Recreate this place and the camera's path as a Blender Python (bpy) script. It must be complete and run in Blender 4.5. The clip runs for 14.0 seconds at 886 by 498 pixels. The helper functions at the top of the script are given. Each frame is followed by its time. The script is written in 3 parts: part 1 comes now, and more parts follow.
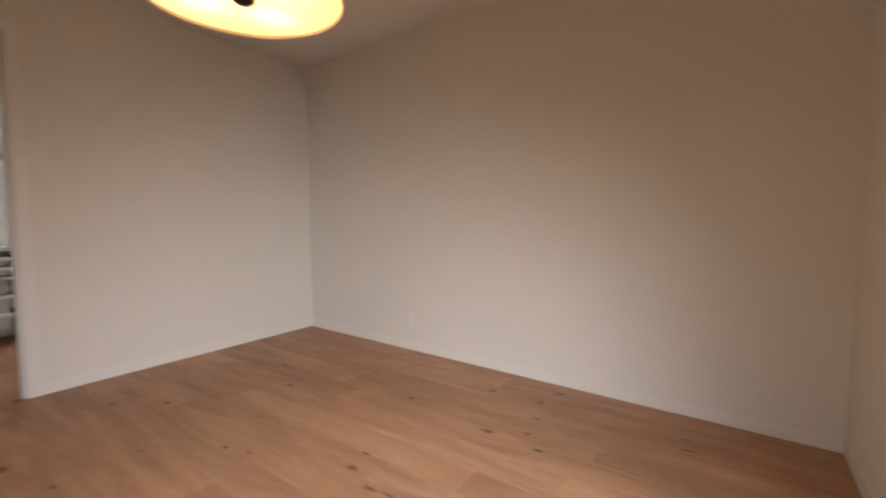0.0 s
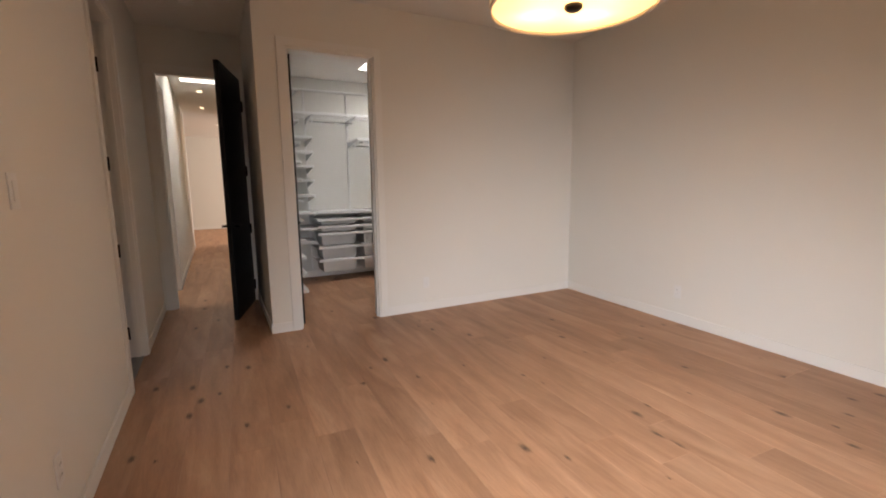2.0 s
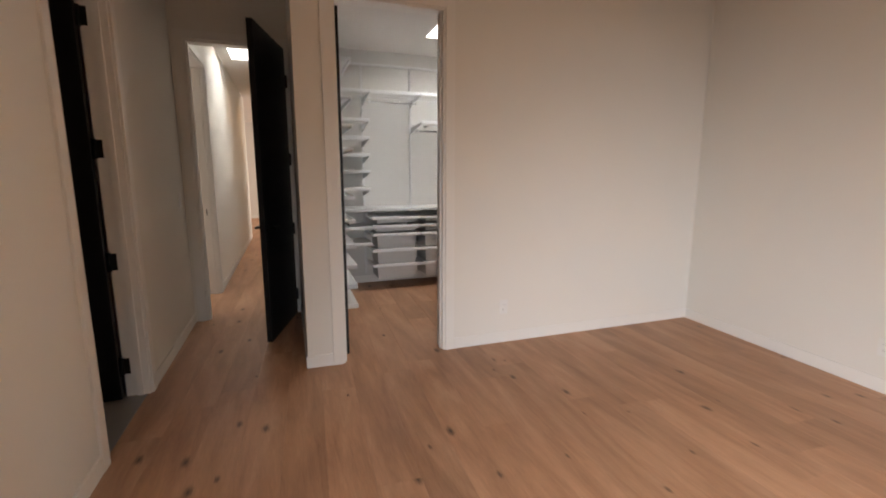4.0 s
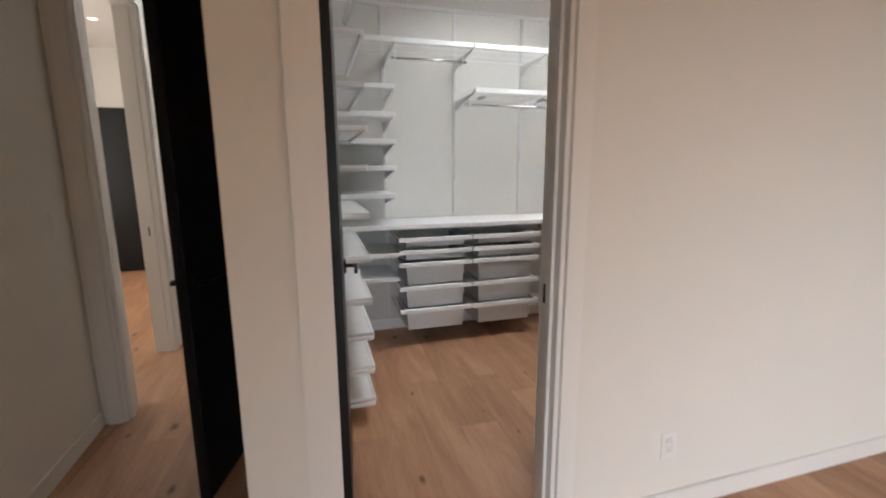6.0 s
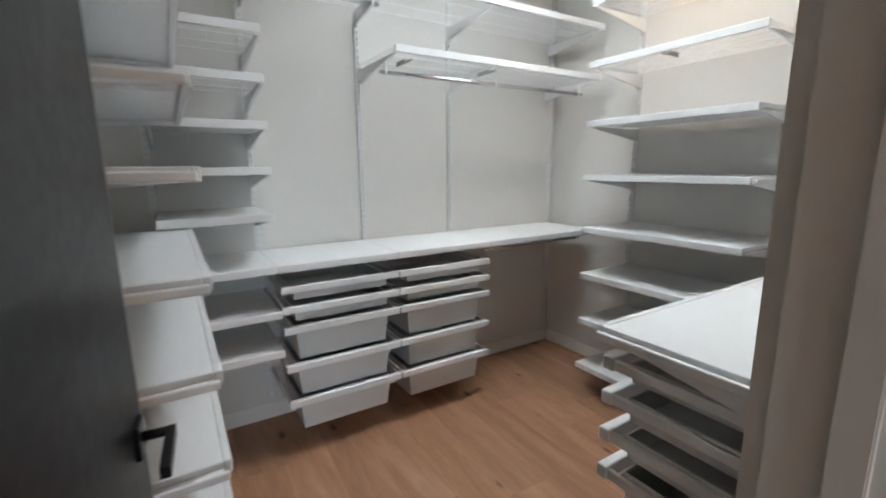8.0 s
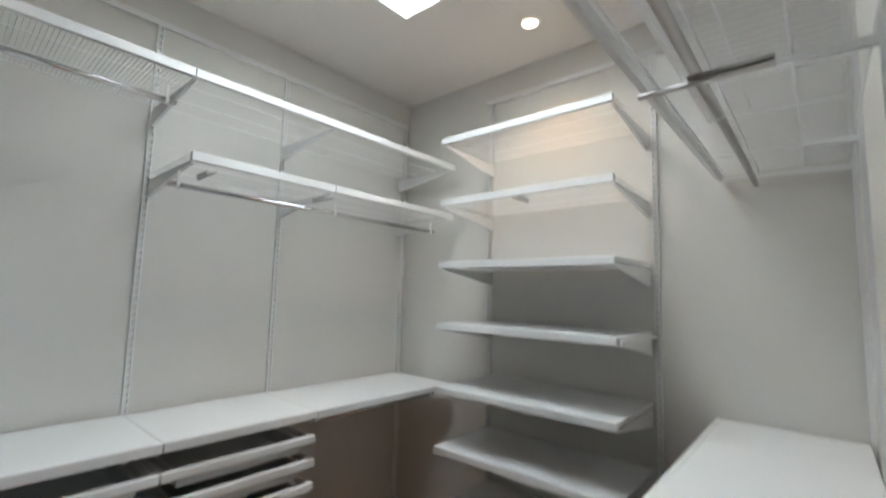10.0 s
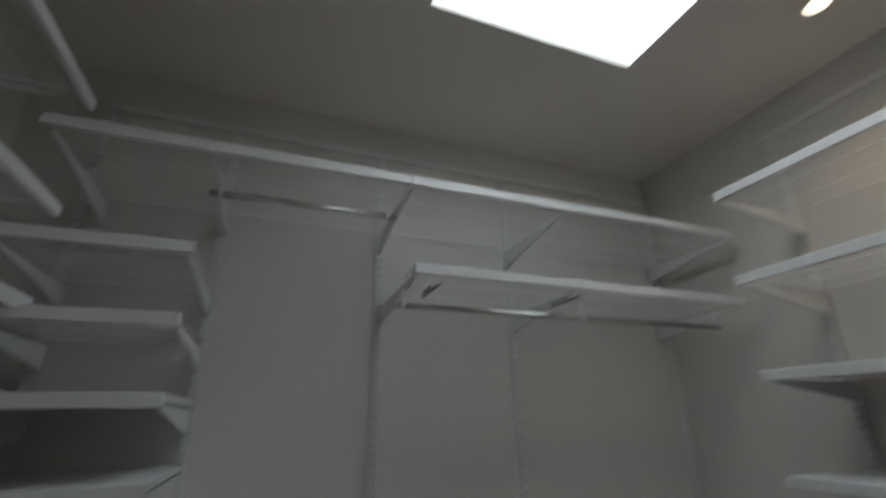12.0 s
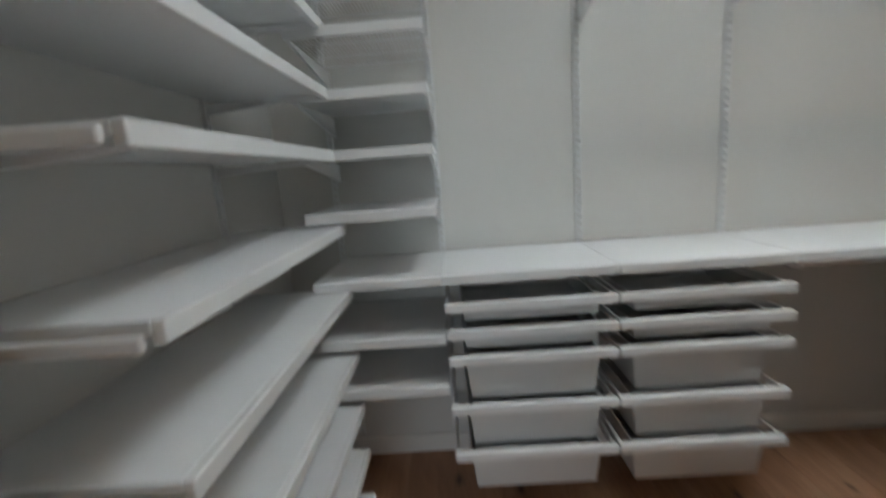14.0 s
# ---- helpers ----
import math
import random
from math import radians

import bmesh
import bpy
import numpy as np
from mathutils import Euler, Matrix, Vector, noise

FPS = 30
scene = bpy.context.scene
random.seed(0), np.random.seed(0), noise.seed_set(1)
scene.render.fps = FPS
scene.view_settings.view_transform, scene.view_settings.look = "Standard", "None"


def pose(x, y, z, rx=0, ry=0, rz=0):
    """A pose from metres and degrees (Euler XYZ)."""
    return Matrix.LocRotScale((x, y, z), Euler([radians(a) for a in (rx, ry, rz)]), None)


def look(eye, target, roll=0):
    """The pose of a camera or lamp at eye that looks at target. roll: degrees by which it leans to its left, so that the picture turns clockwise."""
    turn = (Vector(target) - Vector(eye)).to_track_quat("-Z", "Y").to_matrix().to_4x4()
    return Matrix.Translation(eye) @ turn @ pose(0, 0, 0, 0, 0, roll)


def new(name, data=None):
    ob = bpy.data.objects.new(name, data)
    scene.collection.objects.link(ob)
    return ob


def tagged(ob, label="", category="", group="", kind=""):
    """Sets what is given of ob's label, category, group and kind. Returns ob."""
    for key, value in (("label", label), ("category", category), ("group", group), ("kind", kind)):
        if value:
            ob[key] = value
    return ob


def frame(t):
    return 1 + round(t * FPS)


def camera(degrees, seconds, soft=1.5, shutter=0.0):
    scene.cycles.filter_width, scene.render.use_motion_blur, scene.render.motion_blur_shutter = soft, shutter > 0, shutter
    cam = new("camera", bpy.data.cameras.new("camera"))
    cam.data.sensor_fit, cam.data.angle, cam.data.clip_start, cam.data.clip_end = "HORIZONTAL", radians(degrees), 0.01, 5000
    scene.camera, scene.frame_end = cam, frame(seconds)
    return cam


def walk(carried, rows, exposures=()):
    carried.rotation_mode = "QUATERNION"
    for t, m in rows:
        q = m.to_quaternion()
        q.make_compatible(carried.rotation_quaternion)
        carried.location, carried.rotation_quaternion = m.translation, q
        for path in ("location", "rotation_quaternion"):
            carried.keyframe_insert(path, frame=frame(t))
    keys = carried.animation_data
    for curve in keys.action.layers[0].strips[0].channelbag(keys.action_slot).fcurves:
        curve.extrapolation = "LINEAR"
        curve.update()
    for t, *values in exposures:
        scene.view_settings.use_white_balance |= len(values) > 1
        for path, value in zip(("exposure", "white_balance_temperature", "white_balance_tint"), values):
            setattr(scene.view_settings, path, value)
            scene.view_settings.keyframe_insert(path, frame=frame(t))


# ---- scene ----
cam = camera(90.6, 14.0, soft=1.9, shutter=0.5)
PATH = [
    (0, (4.098, -0.871, 1.263), (2.986, 0.785, 1.118), -0.2),
    (0.5, (4.148, -0.994, 1.295), (2.755, 0.432, 1.127), -0.6),
    (1, (4.132, -1.165, 1.295), (2.623, 0.136, 1.127), -2.1),
    (1.5, (4.132, -1.331, 1.299), (2.485, -0.222, 1.065), -1.5),
    (2, (4.108, -1.406, 1.309), (2.349, -0.5, 1.022), -0.8),
    (2.5, (3.986, -1.337, 1.305), (2.243, -0.39, 1.049), 0.9),
    (3, (3.747, -1.217, 1.336), (1.99, -0.28, 1.152), 1.3),
    (3.2, (3.655, -1.188, 1.338), (1.836, -0.38, 1.145), -0.6),
    (5.5, (1.662, -0.905, 1.395), (-0.211, -0.318, 1.013), 0.1),
    (6, (1.263, -0.798, 1.387), (-0.625, -0.242, 1.028), -0.3),
    (6.5, (0.873, -0.723, 1.395), (-0.903, 0.103, 0.987), -2.2),
    (7, (0.484, -0.661, 1.389), (-1.328, 0.107, 1.028), -1.0),
    (9.3, (-0.106, -0.391, 1.451), (-1.383, 1.143, 1.323), -0.2),
    (9.5, (-0.143, -0.334, 1.458), (-1.439, 1.189, 1.484), -0.6),
    (10, (-0.247, -0.167, 1.492), (-1.547, 1.339, 1.698), 1.5),
    (10.5, (-0.347, -0.111, 1.603), (-1.552, 1.287, 2.373), 0.1),
    (11, (-0.443, -0.091, 1.669), (-1.512, 1.211, 2.747), -1.5),
    (11.5, (-0.572, -0.027, 1.641), (-1.933, 1.09, 2.588), -2.6),
    (12, (-0.701, 0.014, 1.536), (-2.443, 0.692, 2.248), -1.1),
    (12.5, (-0.733, -0.071, 1.517), (-2.685, 0.123, 1.908), -3.2),
    (13, (-0.717, -0.042, 1.487), (-2.672, -0.427, 1.666), -3.3),
    (13.5, (-0.703, -0.068, 1.432), (-2.655, -0.497, 1.363), -3.0),
    (14, (-0.499, -0.155, 1.325), (-2.467, -0.21, 0.973), -4.2),
]
walk(cam, [(t, look(eye, target, roll)) for t, eye, target, roll in PATH],
     [(0.0, -0.38, 7200, 15), (0.5, -0.28, 7150, 14), (1.0, -0.12, 7100, 14), (3.2, -0.08, 7050, 14), (5.3, 0.2, 6700, 11), (6.0, 0.22, 6500, 10), (7.0, 0.30, 6150, 7), (9.5, -0.1, 6280, 6),
      (10.0, -0.2, 6280, 5), (10.5, -0.45, 6280, 5), (11.0, -0.8, 6280, 5), (11.5, -1.6, 6250, 5), (12.0, -1.8, 6250, 5), (12.5, -1.45, 6200, 4), (13.0, -0.95, 6200, 4), (13.5, -0.62, 6220, 4), (14.0, -0.36, 6250, 4)])

# ---- world, light ----
world = bpy.data.worlds.new("sky_world")
scene.world = world
world.use_nodes = True
wn = world.node_tree.nodes
sky = wn.new("ShaderNodeTexSky")
sky.sky_type, sky.sun_disc, sky.sun_elevation, sky.sun_rotation = "NISHITA", False, radians(40), radians(200)
wn["Background"].inputs[1].default_value = 0.12
world.node_tree.links.new(sky.outputs[0], wn["Background"].inputs[0])


def lamp(name, kind, energy, color, m, **more):
    d = bpy.data.lights.new(name, kind)
    d.energy, d.color = energy, color
    if kind == "AREA":
        d.shape, d.size, d.size_y = "RECTANGLE", more["sx"], more["sy"]
        d.spread = radians(more["spread"])
    else:
        d.shadow_soft_size = more.get("radius", 0.03)
    if kind == "SPOT":
        d.spot_size, d.spot_blend = radians(more["cone"]), 0.8
    ob = new(name, d)
    ob.matrix_world = m
    return ob


sun = bpy.data.lights.new("sun", "SUN")
sun.energy, sun.angle, sun.color = 1.0, radians(10), (1, 0.95, 0.88)
new("sun", sun).matrix_world = look((0, 0, 10), (-3, 8, 0))
# daylight through the bedroom's window wall; the skylights light through their own panes
lamp("window_daylight", "AREA", 13, (0.82, 0.90, 1.0), look((3.62, -2.02, 1.05), (3.12, -1.02, 0.42)), sx=1.6, sy=1.85, spread=92)
lamp("window_daylight", "AREA", 45, (0.82, 0.90, 1.0), look((4.65, -0.5, 1.05), (3.65, 0.08, 0.42)), sx=2.1, sy=1.85, spread=92)
# added fill lamps that brighten the far and side rooms; no windows there
lamp("far_room_fill", "AREA", 160, (1.0, 0.97, 0.92), look((-9.6, 2.8, 1.5), (-9.6, 0, 1.2)), sx=3.6, sy=2.0, spread=170)
lamp("side_room_fill", "AREA", 45, (1.0, 0.97, 0.92), look((-3.4, -4.8, 1.5), (-3.4, -3, 1.4)), sx=2.4, sy=1.6, spread=170)

# ---- materials ----


def nodes_of(name):
    m = bpy.data.materials.new(name)
    m.use_nodes = True
    return m, m.node_tree.nodes, m.node_tree.links, m.node_tree.nodes["Principled BSDF"]


def plain(name, color, rough=0.5, metal=0.0, vary=0.04, scale=30.0, bump=0.05, coat=0.0):
    m, n, l, b = nodes_of(name)
    geo = n.new("ShaderNodeNewGeometry")
    big, fine = n.new("ShaderNodeTexNoise"), n.new("ShaderNodeTexNoise")
    big.inputs["Scale"].default_value, fine.inputs["Scale"].default_value = 1.7, scale
    big.inputs["Detail"].default_value, fine.inputs["Detail"].default_value = 4, 6
    l.new(geo.outputs["Position"], big.inputs["Vector"])
    l.new(geo.outputs["Position"], fine.inputs["Vector"])
    mix = n.new("ShaderNodeMix")
    mix.data_type = "RGBA"
    mix.inputs["A"].default_value = (*[c * (1 - vary) for c in color], 1)
    mix.inputs["B"].default_value = (*[min(1, c * (1 + vary)) for c in color], 1)
    l.new(big.outputs["Fac"], mix.inputs["Factor"])
    l.new(mix.outputs["Result"], b.inputs["Base Color"])
    rr = n.new("ShaderNodeMapRange")
    rr.inputs["To Min"].default_value, rr.inputs["To Max"].default_value = max(0.02, rough - 0.08), min(1, rough + 0.08)
    l.new(fine.outputs["Fac"], rr.inputs["Value"])
    l.new(rr.outputs["Result"], b.inputs["Roughness"])
    b.inputs["Metallic"].default_value = metal
    b.inputs["Coat Weight"].default_value = coat
    if bump:
        bp = n.new("ShaderNodeBump")
        bp.inputs["Strength"].default_value, bp.inputs["Distance"].default_value = bump, 0.004
        l.new(fine.outputs["Fac"], bp.inputs["Height"])
        l.new(bp.outputs["Normal"], b.inputs["Normal"])
    return m


def glowing(name, color, strength):
    m, n, l, b = nodes_of(name)
    b.inputs["Base Color"].default_value = (0.8, 0.8, 0.8, 1)
    b.inputs["Emission Color"].default_value = (*color, 1)
    b.inputs["Emission Strength"].default_value = strength
    return m


def oak():
    m, n, l, b = nodes_of("oak_plank")
    geo, info = n.new("ShaderNodeNewGeometry"), n.new("ShaderNodeObjectInfo")
    shift = n.new("ShaderNodeVectorMath")
    shift.operation = "MULTIPLY_ADD"
    comb = n.new("ShaderNodeCombineXYZ")
    for i in range(3):
        l.new(info.outputs["Random"], comb.inputs[i])
    shift.inputs[1].default_value = (31, 17, 5)
    l.new(comb.outputs[0], shift.inputs[0])
    l.new(geo.outputs["Position"], shift.inputs[2])

    def stretched(sx, sy, detail, rough=0.6, warp=0.0):
        mp = n.new("ShaderNodeMapping")
        mp.inputs["Scale"].default_value = (sx, sy, 1)
        l.new(shift.outputs[0], mp.inputs["Vector"])
        t = n.new("ShaderNodeTexNoise")
        t.inputs["Scale"].default_value, t.inputs["Detail"].default_value, t.inputs["Roughness"].default_value = 1, detail, rough
        t.inputs["Distortion"].default_value = warp
        l.new(mp.outputs[0], t.inputs["Vector"])
        return t
    cloud, grain, pore = stretched(0.8, 4.2, 4, 0.5, 1.6), stretched(1.6, 19, 6, 0.6, 1.1), stretched(14, 420, 3)
    ramp = n.new("ShaderNodeValToRGB")
    e = ramp.color_ramp.elements
    e[0].position, e[0].color = 0.26, (0.285, 0.138, 0.073, 1)
    e[1].position, e[1].color = 0.74, (0.585, 0.352, 0.218, 1)
    mid = e.new(0.5)
    mid.color = (0.445, 0.240, 0.136, 1)
    add = n.new("ShaderNodeMath")
    add.operation = "MULTIPLY_ADD"
    add.inputs[1].default_value = 0.40
    l.new(grain.outputs["Fac"], add.inputs[0])
    half = n.new("ShaderNodeMath")
    half.operation = "MULTIPLY"
    half.inputs[1].default_value = 0.60
    l.new(cloud.outputs["Fac"], half.inputs[0])
    l.new(half.outputs[0], add.inputs[2])
    l.new(add.outputs[0], ramp.inputs[0])
    # each plank a little lighter or darker
    hsv = n.new("ShaderNodeHueSaturation")
    val = n.new("ShaderNodeMapRange")
    val.inputs["To Min"].default_value, val.inputs["To Max"].default_value = 0.89, 1.10
    l.new(info.outputs["Random"], val.inputs["Value"])
    l.new(val.outputs["Result"], hsv.inputs["Value"])
    l.new(ramp.outputs[0], hsv.inputs["Color"])
    # sparse dark knots
    km = n.new("ShaderNodeMapping")
    km.inputs["Scale"].default_value = (2.0, 4.4, 1)
    l.new(shift.outputs[0], km.inputs["Vector"])
    vor = n.new("ShaderNodeTexVoronoi")
    vor.inputs["Scale"].default_value = 1.25
    vor.voronoi_dimensions = "2D"
    l.new(km.outputs[0], vor.inputs["Vector"])
    kd = n.new("ShaderNodeMapRange")
    kd.interpolation_type = "SMOOTHSTEP"
    kd.inputs["From Min"].default_value, kd.inputs["From Max"].default_value = 0.0, 0.15
    kd.inputs["To Min"].default_value, kd.inputs["To Max"].default_value = 1.0, 0.0
    dist = n.new("ShaderNodeMath")
    dist.operation = "MULTIPLY_ADD"
    dist.inputs[1].default_value = 0.16
    dist.inputs[2].default_value = -0.075
    l.new(pore.outputs["Fac"], dist.inputs[0])
    wob = n.new("ShaderNodeMath")
    l.new(vor.outputs["Distance"], wob.inputs[0])
    l.new(dist.outputs[0], wob.inputs[1])
    pick = n.new("ShaderNodeMath")
    pick.operation = "GREATER_THAN"
    pick.inputs[1].default_value = 0.70
    sep = n.new("ShaderNodeSeparateColor")
    l.new(vor.outputs["Color"], sep.inputs[0])
    l.new(sep.outputs[0], pick.inputs[0])
    size = n.new("ShaderNodeMath")
    size.operation = "MULTIPLY_ADD"
    size.inputs[1].default_value, size.inputs[2].default_value = 0.95, 0.25
    l.new(sep.outputs[1], size.inputs[0])
    grow = n.new("ShaderNodeMath")
    grow.operation = "DIVIDE"
    l.new(wob.outputs[0], grow.inputs[0])
    l.new(size.outputs[0], grow.inputs[1])
    l.new(grow.outputs[0], kd.inputs["Value"])
    amt = n.new("ShaderNodeMath")
    amt.operation = "MULTIPLY"
    l.new(kd.outputs["Result"], amt.inputs[0])
    l.new(pick.outputs[0], amt.inputs[1])
    knot = n.new("ShaderNodeMix")
    knot.data_type = "RGBA"
    knot.inputs["B"].default_value = (0.075, 0.035, 0.018, 1)
    l.new(amt.outputs[0], knot.inputs["Factor"])
    l.new(hsv.outputs[0], knot.inputs["A"])
    pm = n.new("ShaderNodeMix")
    pm.data_type, pm.blend_type = "RGBA", "MULTIPLY"
    pm.inputs["Factor"].default_value = 0.18
    pr = n.new("ShaderNodeMapRange")
    pr.inputs["From Min"].default_value, pr.inputs["From Max"].default_value = 0.35, 0.6
    l.new(pore.outputs["Fac"], pr.inputs["Value"])
    l.new(knot.outputs["Result"], pm.inputs["A"])
    l.new(pr.outputs["Result"], pm.inputs["B"])
    l.new(pm.outputs["Result"], b.inputs["Base Color"])
    rr = n.new("ShaderNodeMapRange")
    rr.inputs["To Min"].default_value, rr.inputs["To Max"].default_value = 0.38, 0.6
    l.new(grain.outputs["Fac"], rr.inputs["Value"])
    l.new(rr.outputs["Result"], b.inputs["Roughness"])
    bp = n.new("ShaderNodeBump")
    bp.inputs["Strength"].default_value, bp.inputs["Distance"].default_value = 0.15, 0.002
    l.new(pore.outputs["Fac"], bp.inputs["Height"])
    l.new(bp.outputs["Normal"], b.inputs["Normal"])
    return m


WALL = plain("wall_paint", (0.79, 0.765, 0.715), 0.75, vary=0.015, scale=90, bump=0.06)
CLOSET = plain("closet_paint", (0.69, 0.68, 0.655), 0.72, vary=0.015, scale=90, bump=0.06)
CEIL = plain("ceiling_paint", (0.80, 0.775, 0.74), 0.85, vary=0.015, scale=70, bump=0.08)
TRIM = plain("trim_paint", (0.82, 0.80, 0.765), 0.42, vary=0.01, scale=20, bump=0.02)
BLACK = plain("black_door_paint", (0.0055, 0.0055, 0.0065), 0.40, vary=0.12, scale=40, bump=0.02)
BLACK.node_tree.nodes["Principled BSDF"].inputs["Specular IOR Level"].default_value = 0.32
IRON = plain("black_metal", (0.012, 0.012, 0.012), 0.35, 0.6, bump=0.0)
WHITE = plain("white_laminate", (0.80, 0.81, 0.82), 0.38, vary=0.012, scale=60, bump=0.01)
EPOXY = plain("white_epoxy_steel", (0.78, 0.785, 0.79), 0.36, vary=0.01, bump=0.0)
GREY = plain("basket_mesh", (0.66, 0.67, 0.67), 0.5, vary=0.03, scale=200, bump=0.05)
CHROME = plain("chrome", (0.72, 0.72, 0.73), 0.16, 1.0, vary=0.02, bump=0.0)
NICKEL = plain("brushed_nickel", (0.5, 0.49, 0.48), 0.32, 1.0, vary=0.03, bump=0.0)
PLATE = plain("white_plastic", (0.80, 0.79, 0.77), 0.35, vary=0.01, bump=0.0)
SLOT = plain("dark_slot", (0.03, 0.03, 0.03), 0.6, bump=0.0)
BRONZE = plain("dark_bronze", (0.02, 0.013, 0.009), 0.45, 0.4, bump=0.0)
TILE = plain("grey_tile", (0.22, 0.22, 0.22), 0.35, vary=0.1)
OAK = oak()
SKYPANE = glowing("skylight_diffuser", (0.92, 0.965, 1.0), 14.0)
DOWN = glowing("downlight_lens", (1.0, 0.80, 0.55), 9.0)

# ---- building blocks ----


def box(bm, x0, x1, y0, y1, z0, z1):
    v = [bm.verts.new((x, y, z)) for z in (z0, z1) for x, y in ((x0, y0), (x1, y0), (x1, y1), (x0, y1))]
    return [bm.faces.new([v[i] for i in f]) for f in ((3, 2, 1, 0), (4, 5, 6, 7), (0, 1, 5, 4), (1, 2, 6, 5), (2, 3, 7, 6), (3, 0, 4, 7))]


def soft_box(x0, x1, y0, y1, z0, z1, r=0.003, seg=2):
    bm = bmesh.new()
    box(bm, x0, x1, y0, y1, z0, z1)
    bmesh.ops.bevel(bm, geom=bm.edges[:], offset=r, segments=seg, affect="EDGES", profile=0.5)
    return bm


def tube(bm, a, b, r, n=8, caps=True):
    a, b = Vector(a), Vector(b)
    q = (b - a).to_track_quat("Z", "Y").to_matrix()
    ring = [[bm.verts.new(p + q @ Vector((r * math.cos(2 * math.pi * i / n), r * math.sin(2 * math.pi * i / n), 0))) for i in range(n)] for p in (a, b)]
    for i in range(n):
        f = bm.faces.new((ring[0][i], ring[0][(i + 1) % n], ring[1][(i + 1) % n], ring[1][i]))
        f.smooth = n > 6
    if caps:
        bm.faces.new(ring[0][::-1])
        bm.faces.new(ring[1])


def lathe(profile, n=48):
    bm = bmesh.new()
    rings = [[bm.verts.new((r * math.cos(2 * math.pi * i / n), r * math.sin(2 * math.pi * i / n), z)) for i in range(n)] for r, z in profile]
    for a, b in zip(rings, rings[1:]):
        for i in range(n):
            bm.faces.new((a[i], a[(i + 1) % n], b[(i + 1) % n], b[i])).smooth = True
    return bm


def mesh_of(name, bm, material):
    me = bpy.data.meshes.new(name)
    bm.normal_update()
    bm.to_mesh(me)
    bm.free()
    me.materials.append(material)
    return me


def part(name, bm, material, parent=None, label="", m=None):
    ob = new(name, mesh_of(name, bm, material) if isinstance(bm, bmesh.types.BMesh) else bm)
    if parent:
        ob.parent = parent
    if m is not None:
        ob.matrix_basis = m
    return tagged(ob, label)


def thing(name, m, label, category, group="", kind=""):
    ob = new(name)
    ob.empty_display_size = 0.05
    ob.matrix_basis = m
    return tagged(ob, label, category, group, kind)


def solid(name, boxes, material, label, category, bevel=0.0):
    bm = bmesh.new()
    for b in boxes:
        box(bm, *b)
    if bevel:
        bmesh.ops.bevel(bm, geom=bm.edges[:], offset=bevel, segments=2, affect="EDGES")
    return tagged(part(name, bm, material), label, category, "", "structure")


# ---- the plan ----
XE, YN, YS, HB = 4.62, 2.48, -1.98, 2.95
CW, CN, CS, CE, HC = -2.415, 1.945, -0.90, -0.13, 2.815
YV, XH, DOOR = -1.03, -1.40, 2.503
T = 0.13
DY = -0.785
WX0, WX1, WZ0, WZ1 = 2.78, 4.46, 0.10, 2.05

solid("wall_west", [(-T, 0, YV, DY, 0, HB), (-T, 0, 0, YN, 0, HB), (-T, 0, DY, 0, DOOR, HB)], WALL, "warm white painted wall with the closet doorway", "wall")
SKEW = -0.0628


def north_y(x):
    """The bedroom's north wall runs a little askew."""
    return YN + SKEW * x


def askew(name, x0, x1, d0, d1, z0, z1, mat, label, cat):
    bm = bmesh.new()
    box(bm, x0, x1, d0, d1, z0, z1)
    for v in bm.verts:
        v.co.y += north_y(v.co.x)
    tagged(part(name, bm, mat), label, cat, "", "structure")


askew("wall_north", -T, XE + T, 0, T, 0, HB, WALL, "warm white painted plain bedroom wall", "wall")
solid("wall_east", [(XE, XE + T, YS - T, -1.6, 0, HB), (XE, XE + T, 0.6, north_y(XE), 0, HB), (XE, XE + T, -1.6, 0.6, 0, WZ0), (XE, XE + T, -1.6, 0.6, WZ1, HB)], WALL, "warm white painted wall with a window", "wall")
BX0, BX1 = 0.04, 0.78
YH = -1.89
RX0, RX1 = -2.45, -1.60
solid("wall_south", [(BX1, WX0, YS - T, YS, 0, HB), (WX1, XE, YS - T, YS, 0, HB), (WX0, WX1, YS - T, YS, WZ1, HB), (WX0, WX1, YS - T, YS, 0, WZ0), (BX0, BX1, YS - T, YS, DOOR, HB), (XH - 0.12, BX0, YS - T, YS, 0, HB)], WALL, "warm white painted bedroom wall with the bathroom doorway", "wall")
solid("wall_hall_south", [(RX1, XH - 0.12, YH - 0.14, YH, 0, HB), (RX0, RX1, YH - 0.14, YH, DOOR, HB), (-7.3, RX0, YH - 0.14, YH, 0, HB)], WALL, "white painted hallway wall with a side doorway", "wall")
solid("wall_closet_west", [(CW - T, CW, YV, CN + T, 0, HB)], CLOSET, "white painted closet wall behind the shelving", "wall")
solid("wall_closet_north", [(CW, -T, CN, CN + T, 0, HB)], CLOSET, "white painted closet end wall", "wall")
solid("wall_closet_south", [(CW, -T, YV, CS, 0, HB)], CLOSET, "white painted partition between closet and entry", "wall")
solid("wall_hall_door", [(XH - 0.12, XH, YS, -1.88, 0, HB), (XH - 0.12, XH, -1.09, YV, 0, HB), (XH - 0.12, XH, -1.88, -1.09, DOOR, HB)],
      WALL, "white painted wall round the hallway doorway", "wall")
solid("wall_hall_north", [(-7.3, CW - T, YV, YV + T, 0, HB)], WALL, "white painted hallway wall", "wall")
